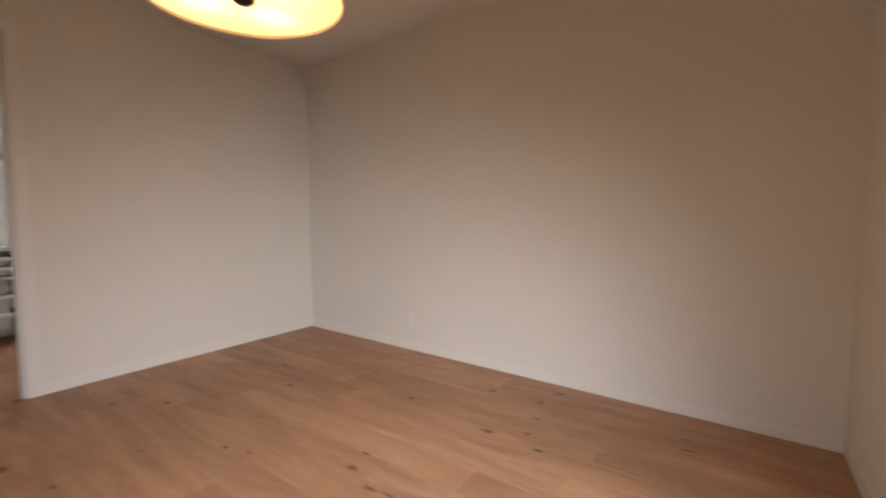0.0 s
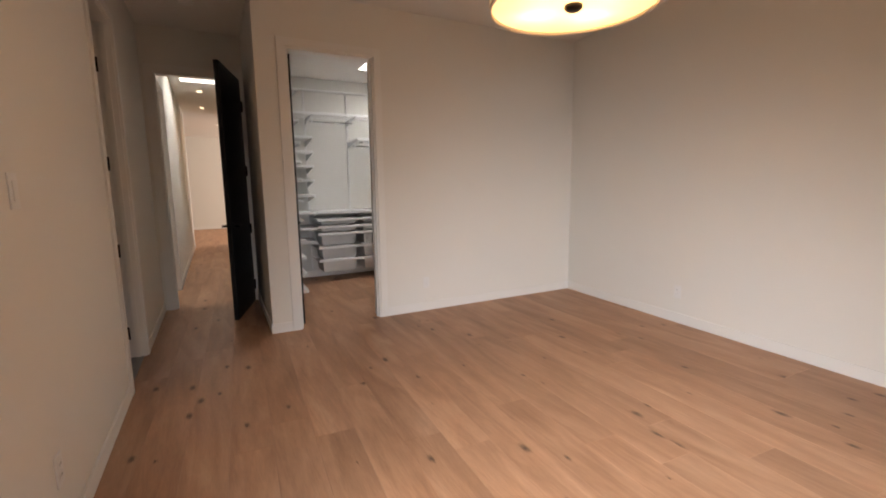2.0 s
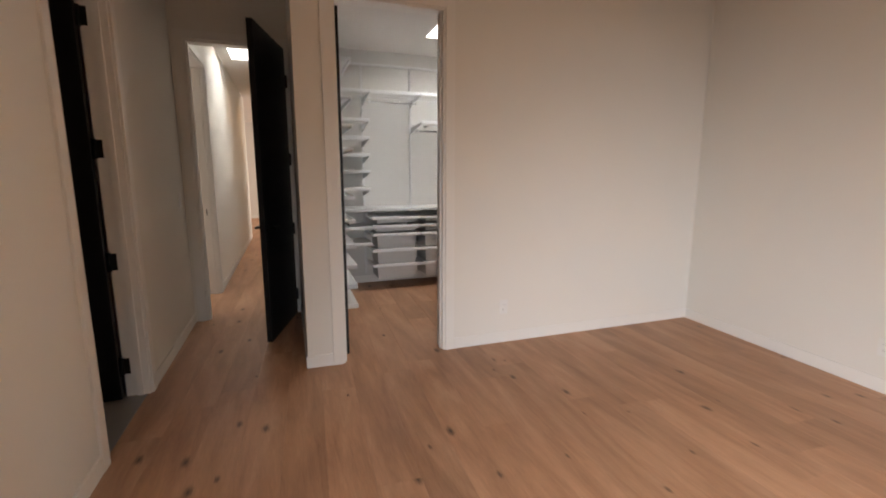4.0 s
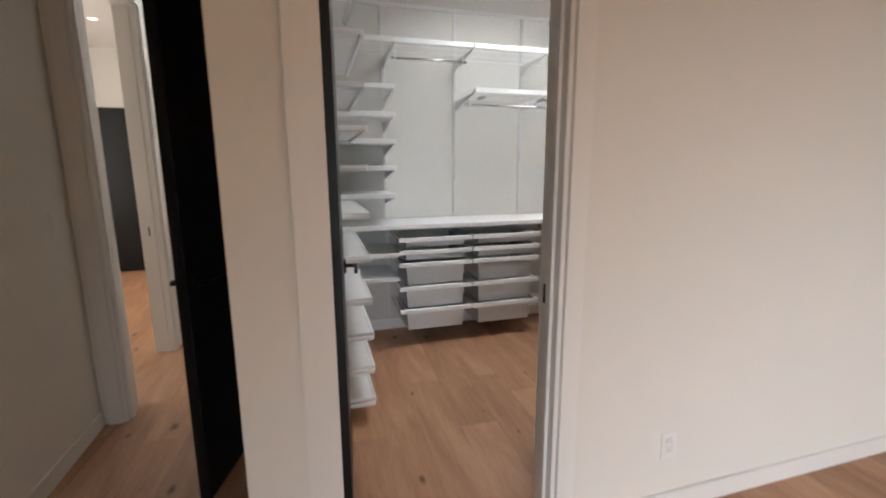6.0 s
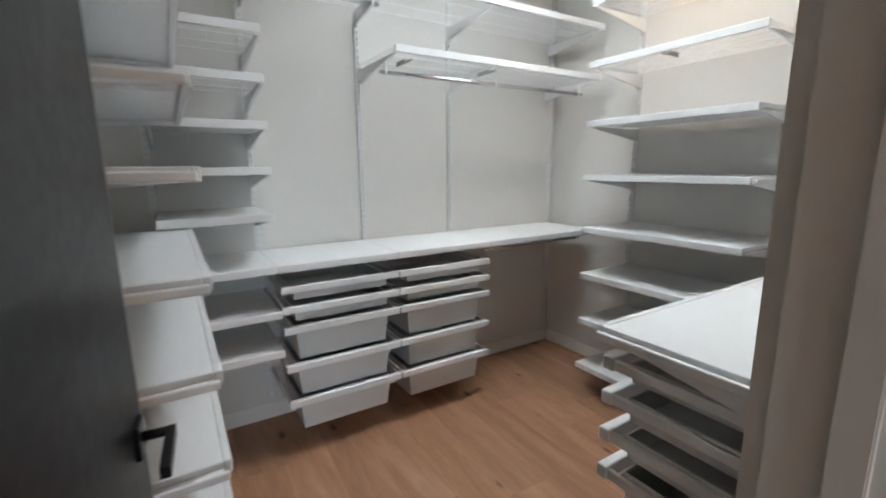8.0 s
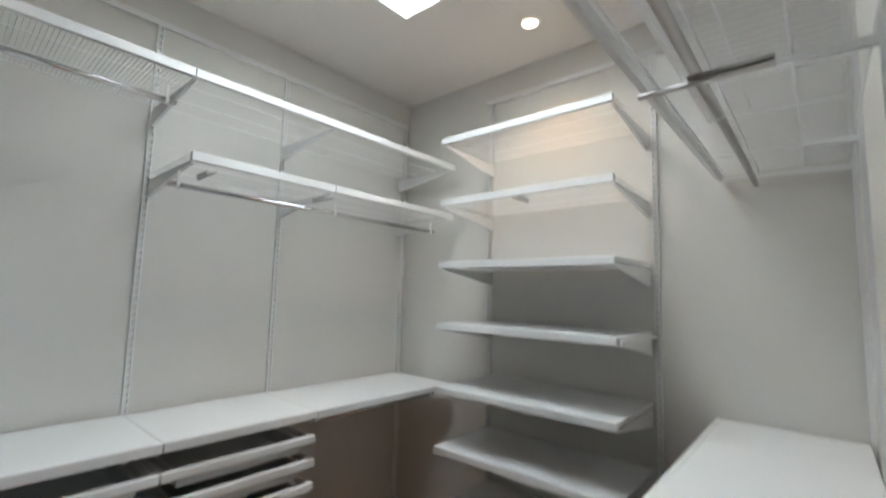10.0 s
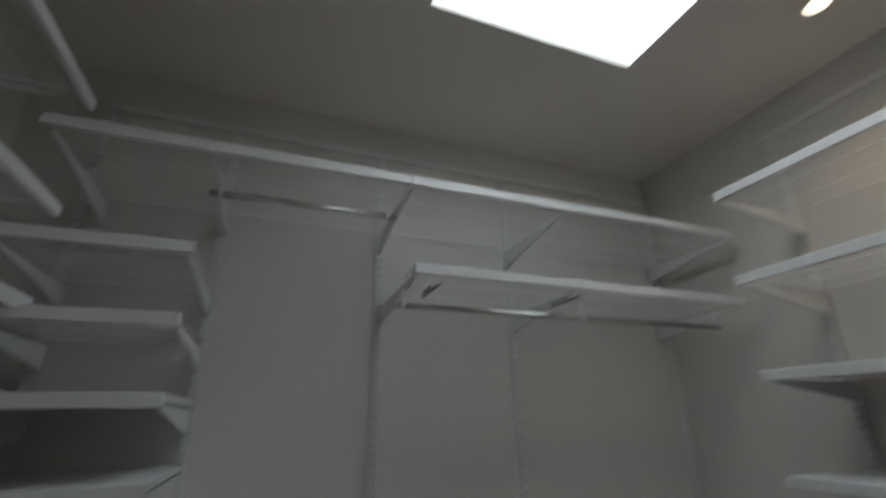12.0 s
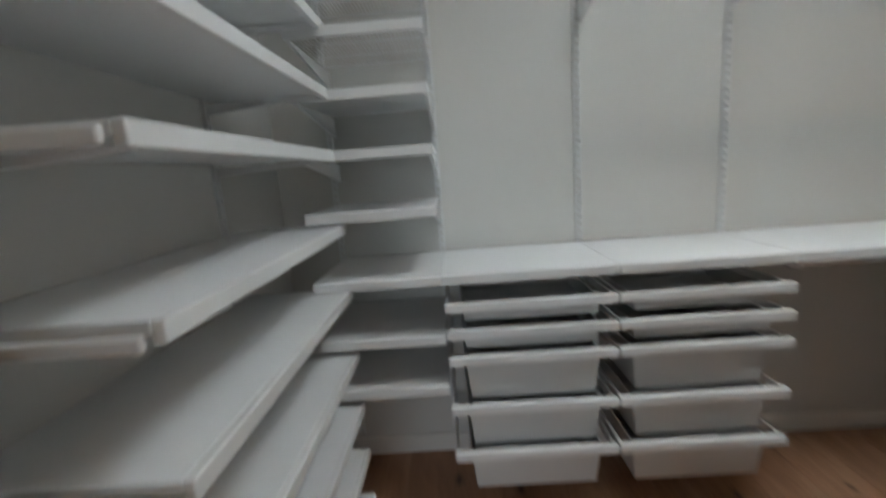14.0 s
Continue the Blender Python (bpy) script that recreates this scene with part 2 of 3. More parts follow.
# far room at the hallway's end, the side room and the bathroom
solid("wall_far_room", [(-12.2, -12.07, -5, 3, 0, HB), (-12.07, -7.3, 2.87, 3, 0, HB), (-12.07, -7.43, -5, -4.87, 0, HB), (-7.43, -7.3, -4.87, YH, 0, HB), (-7.43, -7.3, YV + T, 2.87, 0, HB)],
      WALL, "pale painted walls of the far room", "wall")
solid("wall_side_room", [(-5.9, -5.77, -4.87, YH - 0.14, 0, HB), (-7.3, -0.6, -5.0, -4.87, 0, HB), (-0.73, -0.6, -4.87, YS - T, 0, HB)], WALL, "white painted walls of the side room", "wall")
solid("wall_bathroom", [(-0.6, 2.6, -4.5, -4.37, 0, HB), (2.47, 2.6, -4.37, YS - T, 0, HB)], WALL, "plain painted bathroom walls", "wall")
solid("ceiling_bedroom", [(XH - 0.12, XE + T, YS - T, YV, HB, HB + 0.1), (-T, XE + T, YV, YN + T, HB, HB + 0.1)], CEIL, "matt white painted bedroom ceiling", "ceiling")
SX0, SX1, SY0, SY1 = -1.71, -0.862, 0.380, 1.210
bm = bmesh.new()
for b in [(CW - T, SX0, YV, CN + T, HC, HC + 0.05), (SX1, -T, YV + T, CN + T, HC, HC + 0.05), (SX0, SX1, YV + T, SY0, HC, HC + 0.05), (SX0, SX1, SY1, CN + T, HC, HC + 0.05)]:
    box(bm, max(b[0], CW), b[1], max(b[2], CS), min(b[3], CN), b[4], b[5])
tagged(part("ceiling_closet", bm, CEIL), "matt white closet ceiling with a square skylight opening", "ceiling", "", "structure")
HX0, HX1, HY0, HY1 = -4.0, -3.1, -1.74, -1.15
solid("ceiling_hall", [(-12.2, -7.3, -5, 3, HB, HB + 0.1), (-7.3, HX0, YS - T, YV + T, HB, HB + 0.1), (HX1, XH - 0.12, YS - T, YV + T, HB, HB + 0.1), (HX0, HX1, YS - T, HY0, HB, HB + 0.1),
                       (HX0, HX1, HY1, YV + T, HB, HB + 0.1), (-7.3, -0.6, -5, YS - T, HB, HB + 0.1), (-0.6, 2.6, -4.5, YS - T, HB, HB + 0.1)], CEIL, "white hallway ceiling with a skylight", "ceiling")


def skylight(name, x0, x1, y0, y1, z, up):
    th = thing(name, pose(0, 0, 0), "square skylight with white shaft and milky pane", "skylight", "", "structure")
    for b in [(x0 - 0.02, x0, y0 - 0.02, y1 + 0.02), (x1, x1 + 0.02, y0 - 0.02, y1 + 0.02), (x0, x1, y0 - 0.02, y0), (x0, x1, y1, y1 + 0.02)]:
        bm = bmesh.new()
        box(bm, *b, z + 0.052, z + up)
        part("shaft_side", bm, TRIM, th)
    part("pane", soft_box(x0 - 0.02, x1 + 0.02, y0 - 0.02, y1 + 0.02, z + up + 0.003, z + up + 0.02), SKYPANE, th, "glowing milky pane")
    return th


skylight("skylight_1", SX0, SX1, SY0, SY1, HC, 0.28)
skylight("skylight_2", HX0, HX1, HY0, HY1, HB + 0.05, 0.4)

# floor slab; the planks are laid at the end of the file
floor = solid("floor", [(CW - T, XE + T, YS, YN + T, -0.12, -0.016), (-7.3, CW - T, YS, YV + T, -0.12, -0.016), (-12.2, -0.6, -5, YS, -0.12, -0.004), (-12.2, -7.3, YS, 3, -0.12, -0.004)], OAK, "wide-plank oak floor with knots", "floor")
solid("floor_bathroom", [(-0.6, 2.6, -4.5, YS - 0.02, -0.12, 0.004)], TILE, "grey tiled bathroom floor", "floor")


def window(name, m, hx, hz):
    th = thing(name, m, "wide bedroom window in a white frame", "window", "", "structure")
    for b in [(-hx, -hx + 0.06, 0.02, 0.08, -hz, hz), (hx - 0.06, hx, 0.02, 0.08, -hz, hz), (-hx + 0.06, hx - 0.06, 0.02, 0.08, -hz, -hz + 0.06), (-hx + 0.06, hx - 0.06, 0.02, 0.08, hz - 0.06, hz), (-0.03, 0.03, 0.02, 0.08, -hz + 0.06, hz - 0.06)]:
        part("window_frame", soft_box(*b), TRIM, th)


window("window_1", pose((WX0 + WX1) / 2, YS - T, (WZ0 + WZ1) / 2), (WX1 - WX0) / 2, (WZ1 - WZ0) / 2)
window("window_2", pose(XE + T, -0.5, (WZ0 + WZ1) / 2, 0, 0, 90), 1.1, (WZ1 - WZ0) / 2)
solid("ground", [(-60, 60, -60, 60, -0.5, -0.3)], plain("lawn_ground", (0.1, 0.12, 0.06), 0.9), "plain garden ground outside", "ground")

# ---- trim, doors ----


def casing(name, boxes, label):
    solid(name, boxes, TRIM, label, "door casing", 0.002)


def jamb_set(x0, x1, y0, y1, along):
    """Lining boards of a doorway with a stop strip; along is the axis of the wall."""
    j = 0.018
    if along == "y":
        m = (x0 + x1) / 2
        return [(x0, x1, y0, y0 + j, 0, DOOR - 0.001), (x0, x1, y1 - j, y1, 0, DOOR - 0.001), (x0, x1, y0 + j, y1 - j, DOOR - j, DOOR - 0.001),
                (m - 0.005, m + 0.03, y1 - j - 0.012, y1 - j, 0, DOOR - j), (m - 0.005, m + 0.03, y0 + j, y0 + j + 0.012, 0, DOOR - j)]
    m = (y0 + y1) / 2
    return [(x0, x0 + j, y0, y1, 0, DOOR - 0.001), (x1 - j, x1, y0, y1, 0, DOOR - 0.001), (x0 + j, x1 - j, y0, y1, DOOR - j, DOOR - 0.001),
            (x0 + j, x0 + j + 0.012, m - 0.005, m + 0.03, 0, DOOR - j)]


c = 0.07
casing("trim_closet_doorway", [(0.0, 0.014, DY - c, DY, 0, DOOR + c), (0.0, 0.014, 0, c, 0, DOOR + c), (0.0, 0.014, DY, 0, DOOR, DOOR + c)], "white painted casing round the closet doorway")
casing("trim_closet_inside", [(CE - 0.028, CE, DY - c, DY - 0.002, 0, DOOR + c), (CE - 0.028, CE, 0.002, c, 0, DOOR + c), (CE - 0.028, CE, DY, 0, DOOR + 0.002, DOOR + c)], "white painted casing inside the closet")
casing("jamb_closet_doorway", jamb_set(CE, 0, DY, 0, "y"), "white painted lining of the closet doorway")
casing("trim_hall_doorway", [(XH, XH + 0.014, -1.88 - c, -1.88, 0, DOOR + c), (XH, XH + 0.014, -1.09, YV - 0.002, 0, DOOR + c), (XH, XH + 0.014, -1.88, -1.09, DOOR, DOOR + c)], "white painted casing round the hallway doorway")
casing("jamb_hall_doorway", jamb_set(XH - 0.12, XH, -1.88, -1.09, "y"), "white painted lining of the hallway doorway")
casing("trim_bath_doorway", [(BX0 - c, BX0, YS, YS + 0.014, 0, DOOR + c), (BX1, BX1 + c, YS, YS + 0.014, 0, DOOR + c), (BX0, BX1, YS, YS + 0.014, DOOR, DOOR + c)], "white painted casing round the bathroom doorway")
casing("jamb_bath_doorway", jamb_set(BX0, BX1, YS - T, YS, "x"), "white painted lining of the bathroom doorway")
casing("trim_side_doorway", [(RX0 - c, RX0, YH, YH + 0.014, 0, DOOR + c), (RX1, min(RX1 + c, XH - 0.122), YH, YH + 0.014, 0, DOOR + c), (RX0, RX1, YH, YH + 0.014, DOOR, DOOR + c)], "white painted casing of the side doorway")
casing("jamb_side_doorway", jamb_set(RX0, RX1, YH - 0.14, YH, "x"), "white painted lining of the side doorway")

B = 0.09
for nm, b in (("baseboard", (0, 0.011, c + 0.002, YN, 0, B)), ("baseboard", (0, 0.011, YV, DY - c - 0.002, 0, B)),
              ("baseboard", (BX1 + c + 0.002, XE, YS, YS + 0.011, 0, B)), ("baseboard", (XH + 0.016, BX0 - c - 0.002, YS, YS + 0.011, 0, B)),
              ("baseboard", (XE - 0.011, XE, YS + 0.011, north_y(XE) - 0.011, 0, B)), ("baseboard", (XH + 0.016, 0.011, YV - 0.011, YV, 0, B)),
              ("baseboard", (-7.3, RX0 - c - 0.002, YH, YH + 0.011, 0, B)), ("baseboard", (CW, CW + 0.011, CS, CN, 0, B)), ("baseboard", (CW + 0.011, CE, CN - 0.011, CN, 0, B)),
              ("baseboard", (CW + 0.011, CE, CS, CS + 0.011, 0, B)), ("baseboard", (CE - 0.011, CE, c + 0.002, CN - 0.011, 0, B)), ("baseboard", (-12.07, -12.059, -4.8, 2.8, 0, B))):
    solid(nm, [b], TRIM, "low white painted baseboard", "baseboard", 0.003)
askew("baseboard", 0.011, XE, -0.011, 0, 0, B, TRIM, "low white painted baseboard", "baseboard")


def hinge(parent, x, y, z):
    """Black butt hinge with knuckle; leaf lies against the lining."""
    bm = bmesh.new()
    tube(bm, (x, y, z - 0.055), (x, y, z + 0.055), 0.011, 10)
    box(bm, x - 0.040, x + 0.002, y - 0.0015, y + 0.0025, z - 0.05, z + 0.05)
    return part("hinge", bm, IRON, parent, "black metal hinge")


def lever(parent, x, y0, side, z, way):
    """Square rose with a cranked lever; side is the direction off the door's face."""
    bm = soft_box(x - 0.03, x + 0.03, min(y0, y0 + side * 0.009), max(y0, y0 + side * 0.009), z - 0.03, z + 0.03, 0.002)
    h = part("door_handle", bm, IRON, parent, "black metal lever handle")
    bm = bmesh.new()
    tube(bm, (x, y0 + side * 0.008, z), (x, y0 + side * 0.055, z), 0.009, 10)
    ya, yb = sorted((y0 + side * 0.045, y0 + side * 0.06))
    box(bm, min(x, x + way * 0.13), max(x, x + way * 0.13), ya, yb, z - 0.01, z + 0.01)
    part("lever", bm, IRON, h)


def door(name, m, width, label, handle=True, hinges=1, top=DOOR - 0.022):
    """A door leaf from its hinge line along local +x; thickness on local +y."""
    th = thing(name, m, label, "door", "", "structure")
    part("leaf", soft_box(0.003, width, 0, 0.044, 0.008, top, 0.002), BLACK, th)
    for z in (0.2, 0.85, 1.5, 2.2):
        hinge(th, -0.004, -0.004 if hinges > 0 else 0.048, z)
    if handle:
        lever(th, width - 0.065, 0.044, 1, 0.94, -1)
        lever(th, width - 0.065, 0.0, -1, 0.94, -1)
        part("latch_plate", soft_box(width - 0.0005, width + 0.0015, 0.01, 0.034, 0.88, 1.0, 0.0004), IRON, th)
    return th


door("door_1", pose(CE - 0.012, -0.722, 0, 0, 0, 176.0), 0.735, "matt black closet door standing open against the shelving", True, -1)
door("door_2", pose(XH + 0.02, -1.112, 0, 0, 0, -15.3), 0.81, "matt black bedroom door standing open", True, -1)
door("door_3", pose(BX0 + 0.022, YS - T - 0.008, 0, 0, 0, -88), 0.70, "matt black bathroom door standing open", True, 1)
door("door_4", pose(-5.765, -3.08, 0, 0, 0, 270), 0.76, "dark door at the end of the side room", False, -1, 2.2)


def strike(x0, x1, y0, y1, z):
    tagged(part("strike_plate", soft_box(x0, x1, y0, y1, z - 0.035, z + 0.035, 0.001), IRON), "black strike plate on the white door lining", "strike plate")


strike(-0.10, -0.066, -0.0215, -0.018, 0.945)
strike(XH - 0.09, XH - 0.055, -1.8625, -1.859, 0.945)
strike(RX0 + 0.0175, RX0 + 0.021, YH - 0.085, YH - 0.05, 0.945)


def plate(name, m, label, kind):
    """A wall plate on the local xz plane, facing +y."""
    th = thing(name, m, label, kind)
    part("cover", soft_box(-0.036, 0.036, 0, 0.006, -0.058, 0.058, 0.002), PLATE, th)
    if kind == "outlet":
        for dz in (-0.02, 0.02):
            r = part("socket", soft_box(-0.017, 0.017, 0.006, 0.008, dz - 0.014, dz + 0.014, 0.003), PLATE, th)
            bm = bmesh.new()
            box(bm, -0.008, -0.006, 0.008, 0.0085, dz - 0.004, dz + 0.005)
            box(bm, 0.006, 0.008, 0.008, 0.0085, dz - 0.004, dz + 0.005)
            part("slots", bm, SLOT, r)
    else:
        part("rocker", soft_box(-0.016, 0.016, 0.006, 0.010, -0.033, 0.033, 0.002), PLATE, th)


plate("outlet", pose(0, 0.505, 0.30, 0, 0, -90), "white wall outlet above the baseboard", "outlet")
plate("outlet", pose(1.55, north_y(1.55), 0.29, 0, 0, 176.4), "white wall outlet above the baseboard", "outlet")
plate("outlet", pose(4.25, north_y(4.25), 0.24, 0, 0, 176.4), "white wall outlet above the baseboard", "outlet")
plate("outlet", pose(2.19, YS, 0.32), "white wall outlet above the baseboard", "outlet")
plate("light_switch", pose(2.22, YS, 1.31), "white rocker light switch", "light switch")
plate("light_switch", pose(-1.23, YS, 1.14), "white rocker light switch beside the hallway doorway", "light switch")
plate("light_switch", pose(-6.2, YH, 1.17), "white rocker light switch in the hallway", "light switch")

# ---- ceiling fixtures ----


def drum_lamp():
    th = thing("ceiling_lamp", pose(2.35, 0.245, 0), "lit drum lamp with cream fabric shade and diffuser", "lamp")
    z0, z1, R = 2.175, 2.47, 0.412
    shade_m, n, l, b = nodes_of("lit_fabric_shade")
    b.inputs["Base Color"].default_value = (0.80, 0.68, 0.52, 1)
    b.inputs["Roughness"].default_value = 0.9
    b.inputs["Emission Color"].default_value = (1.0, 0.62, 0.32, 1)
    b.inputs["Emission Strength"].default_value = 0.85
    geo, t = n.new("ShaderNodeNewGeometry"), n.new("ShaderNodeTexNoise")
    t.inputs["Scale"].default_value = 180
    l.new(geo.outputs["Position"], t.inputs["Vector"])
    bp = n.new("ShaderNodeBump")
    bp.inputs["Strength"].default_value = 0.2
    bp.inputs["Distance"].default_value = 0.002
    l.new(t.outputs["Fac"], bp.inputs["Height"])
    l.new(bp.outputs["Normal"], b.inputs["Normal"])
    glass, n, l, b = nodes_of("lit_diffuser")
    out = n["Material Output"]
    trans, em, mix = n.new("ShaderNodeBsdfTranslucent"), n.new("ShaderNodeEmission"), n.new("ShaderNodeAddShader")
    trans.inputs[0].default_value = (0.78, 0.72, 0.58, 1)
    em.inputs[0].default_value, em.inputs[1].default_value = (1.0, 0.76, 0.46, 1), 0.25
    l.new(trans.outputs[0], mix.inputs[0])
    l.new(em.outputs[0], mix.inputs[1])
    l.new(mix.outputs[0], out.inputs["Surface"])
    part("shade", lathe([(R, z0), (R, z1), (R - 0.004, z1), (R - 0.004, z0 + 0.002), (R, z0)], 72), shade_m, th, "cream fabric drum shade")
    part("rim", lathe([(R + 0.003, z0 - 0.004), (R + 0.003, z0 + 0.012), (R - 0.008, z0 + 0.012), (R - 0.008, z0 - 0.004), (R + 0.003, z0 - 0.004)], 72), plain("shade_rim", (0.75, 0.66, 0.55), 0.7, bump=0), th)
    part("diffuser", lathe([(0.0, z0 + 0.008), (0.2, z0 + 0.009), (R - 0.009, z0 + 0.012)], 72), glass, th, "glowing cream diffuser disc")
    part("finial", lathe([(0.0, z0 - 0.022), (0.03, z0 - 0.02), (0.044, z0 - 0.008), (0.044, z0 + 0.006), (0.0, z0 + 0.007)], 32), BRONZE, th, "dark bronze finial")
    bm = bmesh.new()
    tube(bm, (0, 0, z1 - 0.05), (0, 0, HB - 0.02), 0.011, 12)
    part("stem", bm, BRONZE, th)
    part("canopy", lathe([(0.0, HB - 0.03), (0.06, HB - 0.028), (0.07, HB - 0.001), (0.0, HB - 0.0005)], 32), BRONZE, th)
    bm = bmesh.new()
    for i in range(3):
        a = i * 2.094 + 0.4
        tube(bm, (0, 0, z1 - 0.04), ((R - 0.004) * math.cos(a), (R - 0.004) * math.sin(a), z1 - 0.04), 0.004, 6)
    part("spider", bm, BRONZE, th)
    for i in range(4):
        a = math.radians(20 + 90 * i)
        lamp("bulb_light", "POINT", 3.5, (1.0, 0.62, 0.29), pose(2.35 + 0.2 * math.cos(a), 0.245 + 0.2 * math.sin(a), z0 + 0.12), radius=0.03)


drum_lamp()


def downlight(x, y, z, energy):
    th = thing("downlight", pose(x, y, z), "small round recessed downlight, lit warm", "downlight", "recessed downlights")
    part("ring", lathe([(0.037, 0.0), (0.040, -0.004), (0.052, -0.004), (0.054, 0.0)], 32), TRIM, th)
    part("lens", lathe([(0.0, -0.0015), (0.037, -0.0015)], 32), DOWN, th, "glowing lens")
    lamp("downlight_beam", "SPOT", energy, (1.0, 0.62, 0.32), look((x, y, z - 0.02), (x, y, 0)), cone=120, radius=0.04)


downlight(-1.26, 1.61, HC, 17)
downlight(-4.7, -1.5, HB, 10)
downlight(-6.4, -1.5, HB, 14)
downlight(-9.0, -1.2, HB, 30)
downlight(-9.0, 0.5, HB, 30)
downlight(-4.5, -2.9, HB, 20)

th = thing("smoke_detector", pose(-0.6, -1.5, HB), "small round white smoke detector on the ceiling", "smoke detector")
part("body", lathe([(0.0, -0.034), (0.04, -0.033), (0.055, -0.02), (0.06, 0.0)], 32), PLATE, th)

# ---- closet shelving: local x along the wall, local y off the wall, top of the board at z = 0 ----
SIDE = {"W": lambda a, z: pose(CW, a, z, 0, 0, -90), "S": lambda a, z: pose(a, CS, z), "N": lambda a, z: pose(a, CN, z, 0, 0, 180), "E": lambda a, z: pose(CE, a, z, 0, 0, 90)}


def bracket_bm(x, D, drop=0.075):
    """Tapered sheet-steel arm."""
    bm = bmesh.new()
    w = 0.006
    pts = [(0.012, -0.03), (0.012, -0.03 - drop), (D * 0.45, -0.03 - drop * 0.55), (D - 0.03, -0.036), (D - 0.03, -0.03)]
    a = [bm.verts.new((x - w, y, z)) for y, z in pts]
    b = [bm.verts.new((x + w, y, z)) for y, z in pts]
    bm.faces.new(a)
    bm.faces.new(b[::-1])
    for i in range(5):
        j = (i + 1) % 5
        bm.faces.new((a[j], a[i], b[i], b[j]))
    return bm


def end_rail_bm(x, D):
    bm = soft_box(x - 0.006, x + 0.006, 0.012, D - 0.008, -0.033, -0.010, 0.005)
    return bm


def shelf(side, a, L, z, D, wire=False, seams=(), arms=(), rails=(), label="", drop=0.075):
    th = thing("wall_shelf", SIDE[side](a, z), label or ("white wire closet shelf with solid front edge" if wire else "white laminate closet shelf on steel brackets"), "shelf", "closet shelves")
    cuts = [0.0, *seams, L]
    for p, q in zip(cuts, cuts[1:]):
        if wire:
            bm = bmesh.new()
            n = int((q - p - 0.01) / 0.0135)
            for i in range(n + 1):
                x = p + 0.005 + i * (q - p - 0.01) / n
                tube(bm, (x, 0.016, -0.008), (x, D - 0.018, -0.008), 0.0012, 4, False)
            for y in (0.018, D * 0.33, D * 0.66, D - 0.03):
                tube(bm, (p + 0.003, y, -0.0115), (q - 0.003, y, -0.0115), 0.003, 5, True)
            tagged(part("wire_grid", bm, EPOXY, th, "white wire grid"), kind="stuff")
            part("front_edge", soft_box(p + 0.001, q - 0.001, D - 0.018, D, -0.034, 0.0, 0.003), EPOXY, th)
        else:
            part("board", soft_box(p + 0.0012, q - 0.0012, 0.016, D - 0.019, -0.02, -0.001, 0.002), WHITE, th)
            part("front_edge", soft_box(p + 0.001, q - 0.001, D - 0.0185, D, -0.034, 0.0, 0.003), EPOXY, th)
    for x in arms or (0.012, L - 0.012):
        part("bracket", bracket_bm(x, D, drop), EPOXY, th)
    for x in rails:
        part("end_rail", end_rail_bm(x, D), EPOXY, th)
    return th


UPR = {}


def upright(side, a, z0, z1):
    """Slotted wall upright: two rails with rungs between them."""
    h = round(z1 - z0, 3)
    if h not in UPR:
        bm = bmesh.new()
        box(bm, -0.0125, -0.006, 0.0, 0.014, 0, h)
        box(bm, 0.006, 0.0125, 0.0, 0.014, 0, h)
        k = 0.0
        while k < h - 0.02:
            box(bm, -0.006, 0.006, 0.007, 0.0125, k + 0.016, k + 0.032)
            k += 0.032
        UPR[h] = mesh_of("wall_upright", bm, EPOXY)
    ob = new("wall_upright", UPR[h])
    ob.matrix_basis = SIDE[side](a, z0)
    tagged(ob, "white slotted steel wall upright for shelving", "shelf upright", "shelving uprights")


def top_track(side, a, L, z):
    ob = part("hanging_track", soft_box(0, L, 0.0, 0.016, -0.014, 0.014, 0.003), EPOXY)
    ob.matrix_basis = SIDE[side](a, z)
    tagged(ob, "white steel track carrying the shelf uprights", "wall track", "wall tracks")


def rod(side, a, L, y, z, r=0.0105, mat=None, label="chrome hanging rod below a closet shelf"):
    th = thing("hanging_rod", SIDE[side](a, z), label, "hanging rod", "closet rods")
    bm = bmesh.new()
    tube(bm, (0, y, 0), (L, y, 0), r, 16)
    part("tube", bm, mat or CHROME, th)
    for x in (0.0, L):
        bm = bmesh.new()
        tube(bm, (x - 0.003, y, 0), (x + 0.003, y, 0), r - 0.002, 16)
        part("end_cap", bm, BRONZE if mat else CHROME, th)
    n = max(2, int(L / 0.6) + 1)
    for i in range(n):
        x = 0.03 + i * (L - 0.06) / (n - 1)
        bm = bmesh.new()
        box(bm, x - 0.005, x + 0.005, y - 0.006, y + 0.006, r - 0.002, 0.055)
        tube(bm, (x - 0.006, y, 0), (x + 0.006, y, 0), r + 0.003, 12, False)
        part("hanger", bm, EPOXY, th)
    return th


def valet(side, a, y0, y1, z):
    th = thing("valet_rod", SIDE[side](a, z), "short pull-out metal valet rod under a shelf", "valet rod", "valet rods")
    bm = bmesh.new()
    tube(bm, (0, y0, 0), (0, y1, 0), 0.006, 10)
    part("tube", bm, NICKEL, th)
    bm = soft_box(-0.008, 0.008, y0, y0 + (y1 - y0) * 0.6, 0.006, 0.016, 0.002)
    part("slide", bm, NICKEL, th)


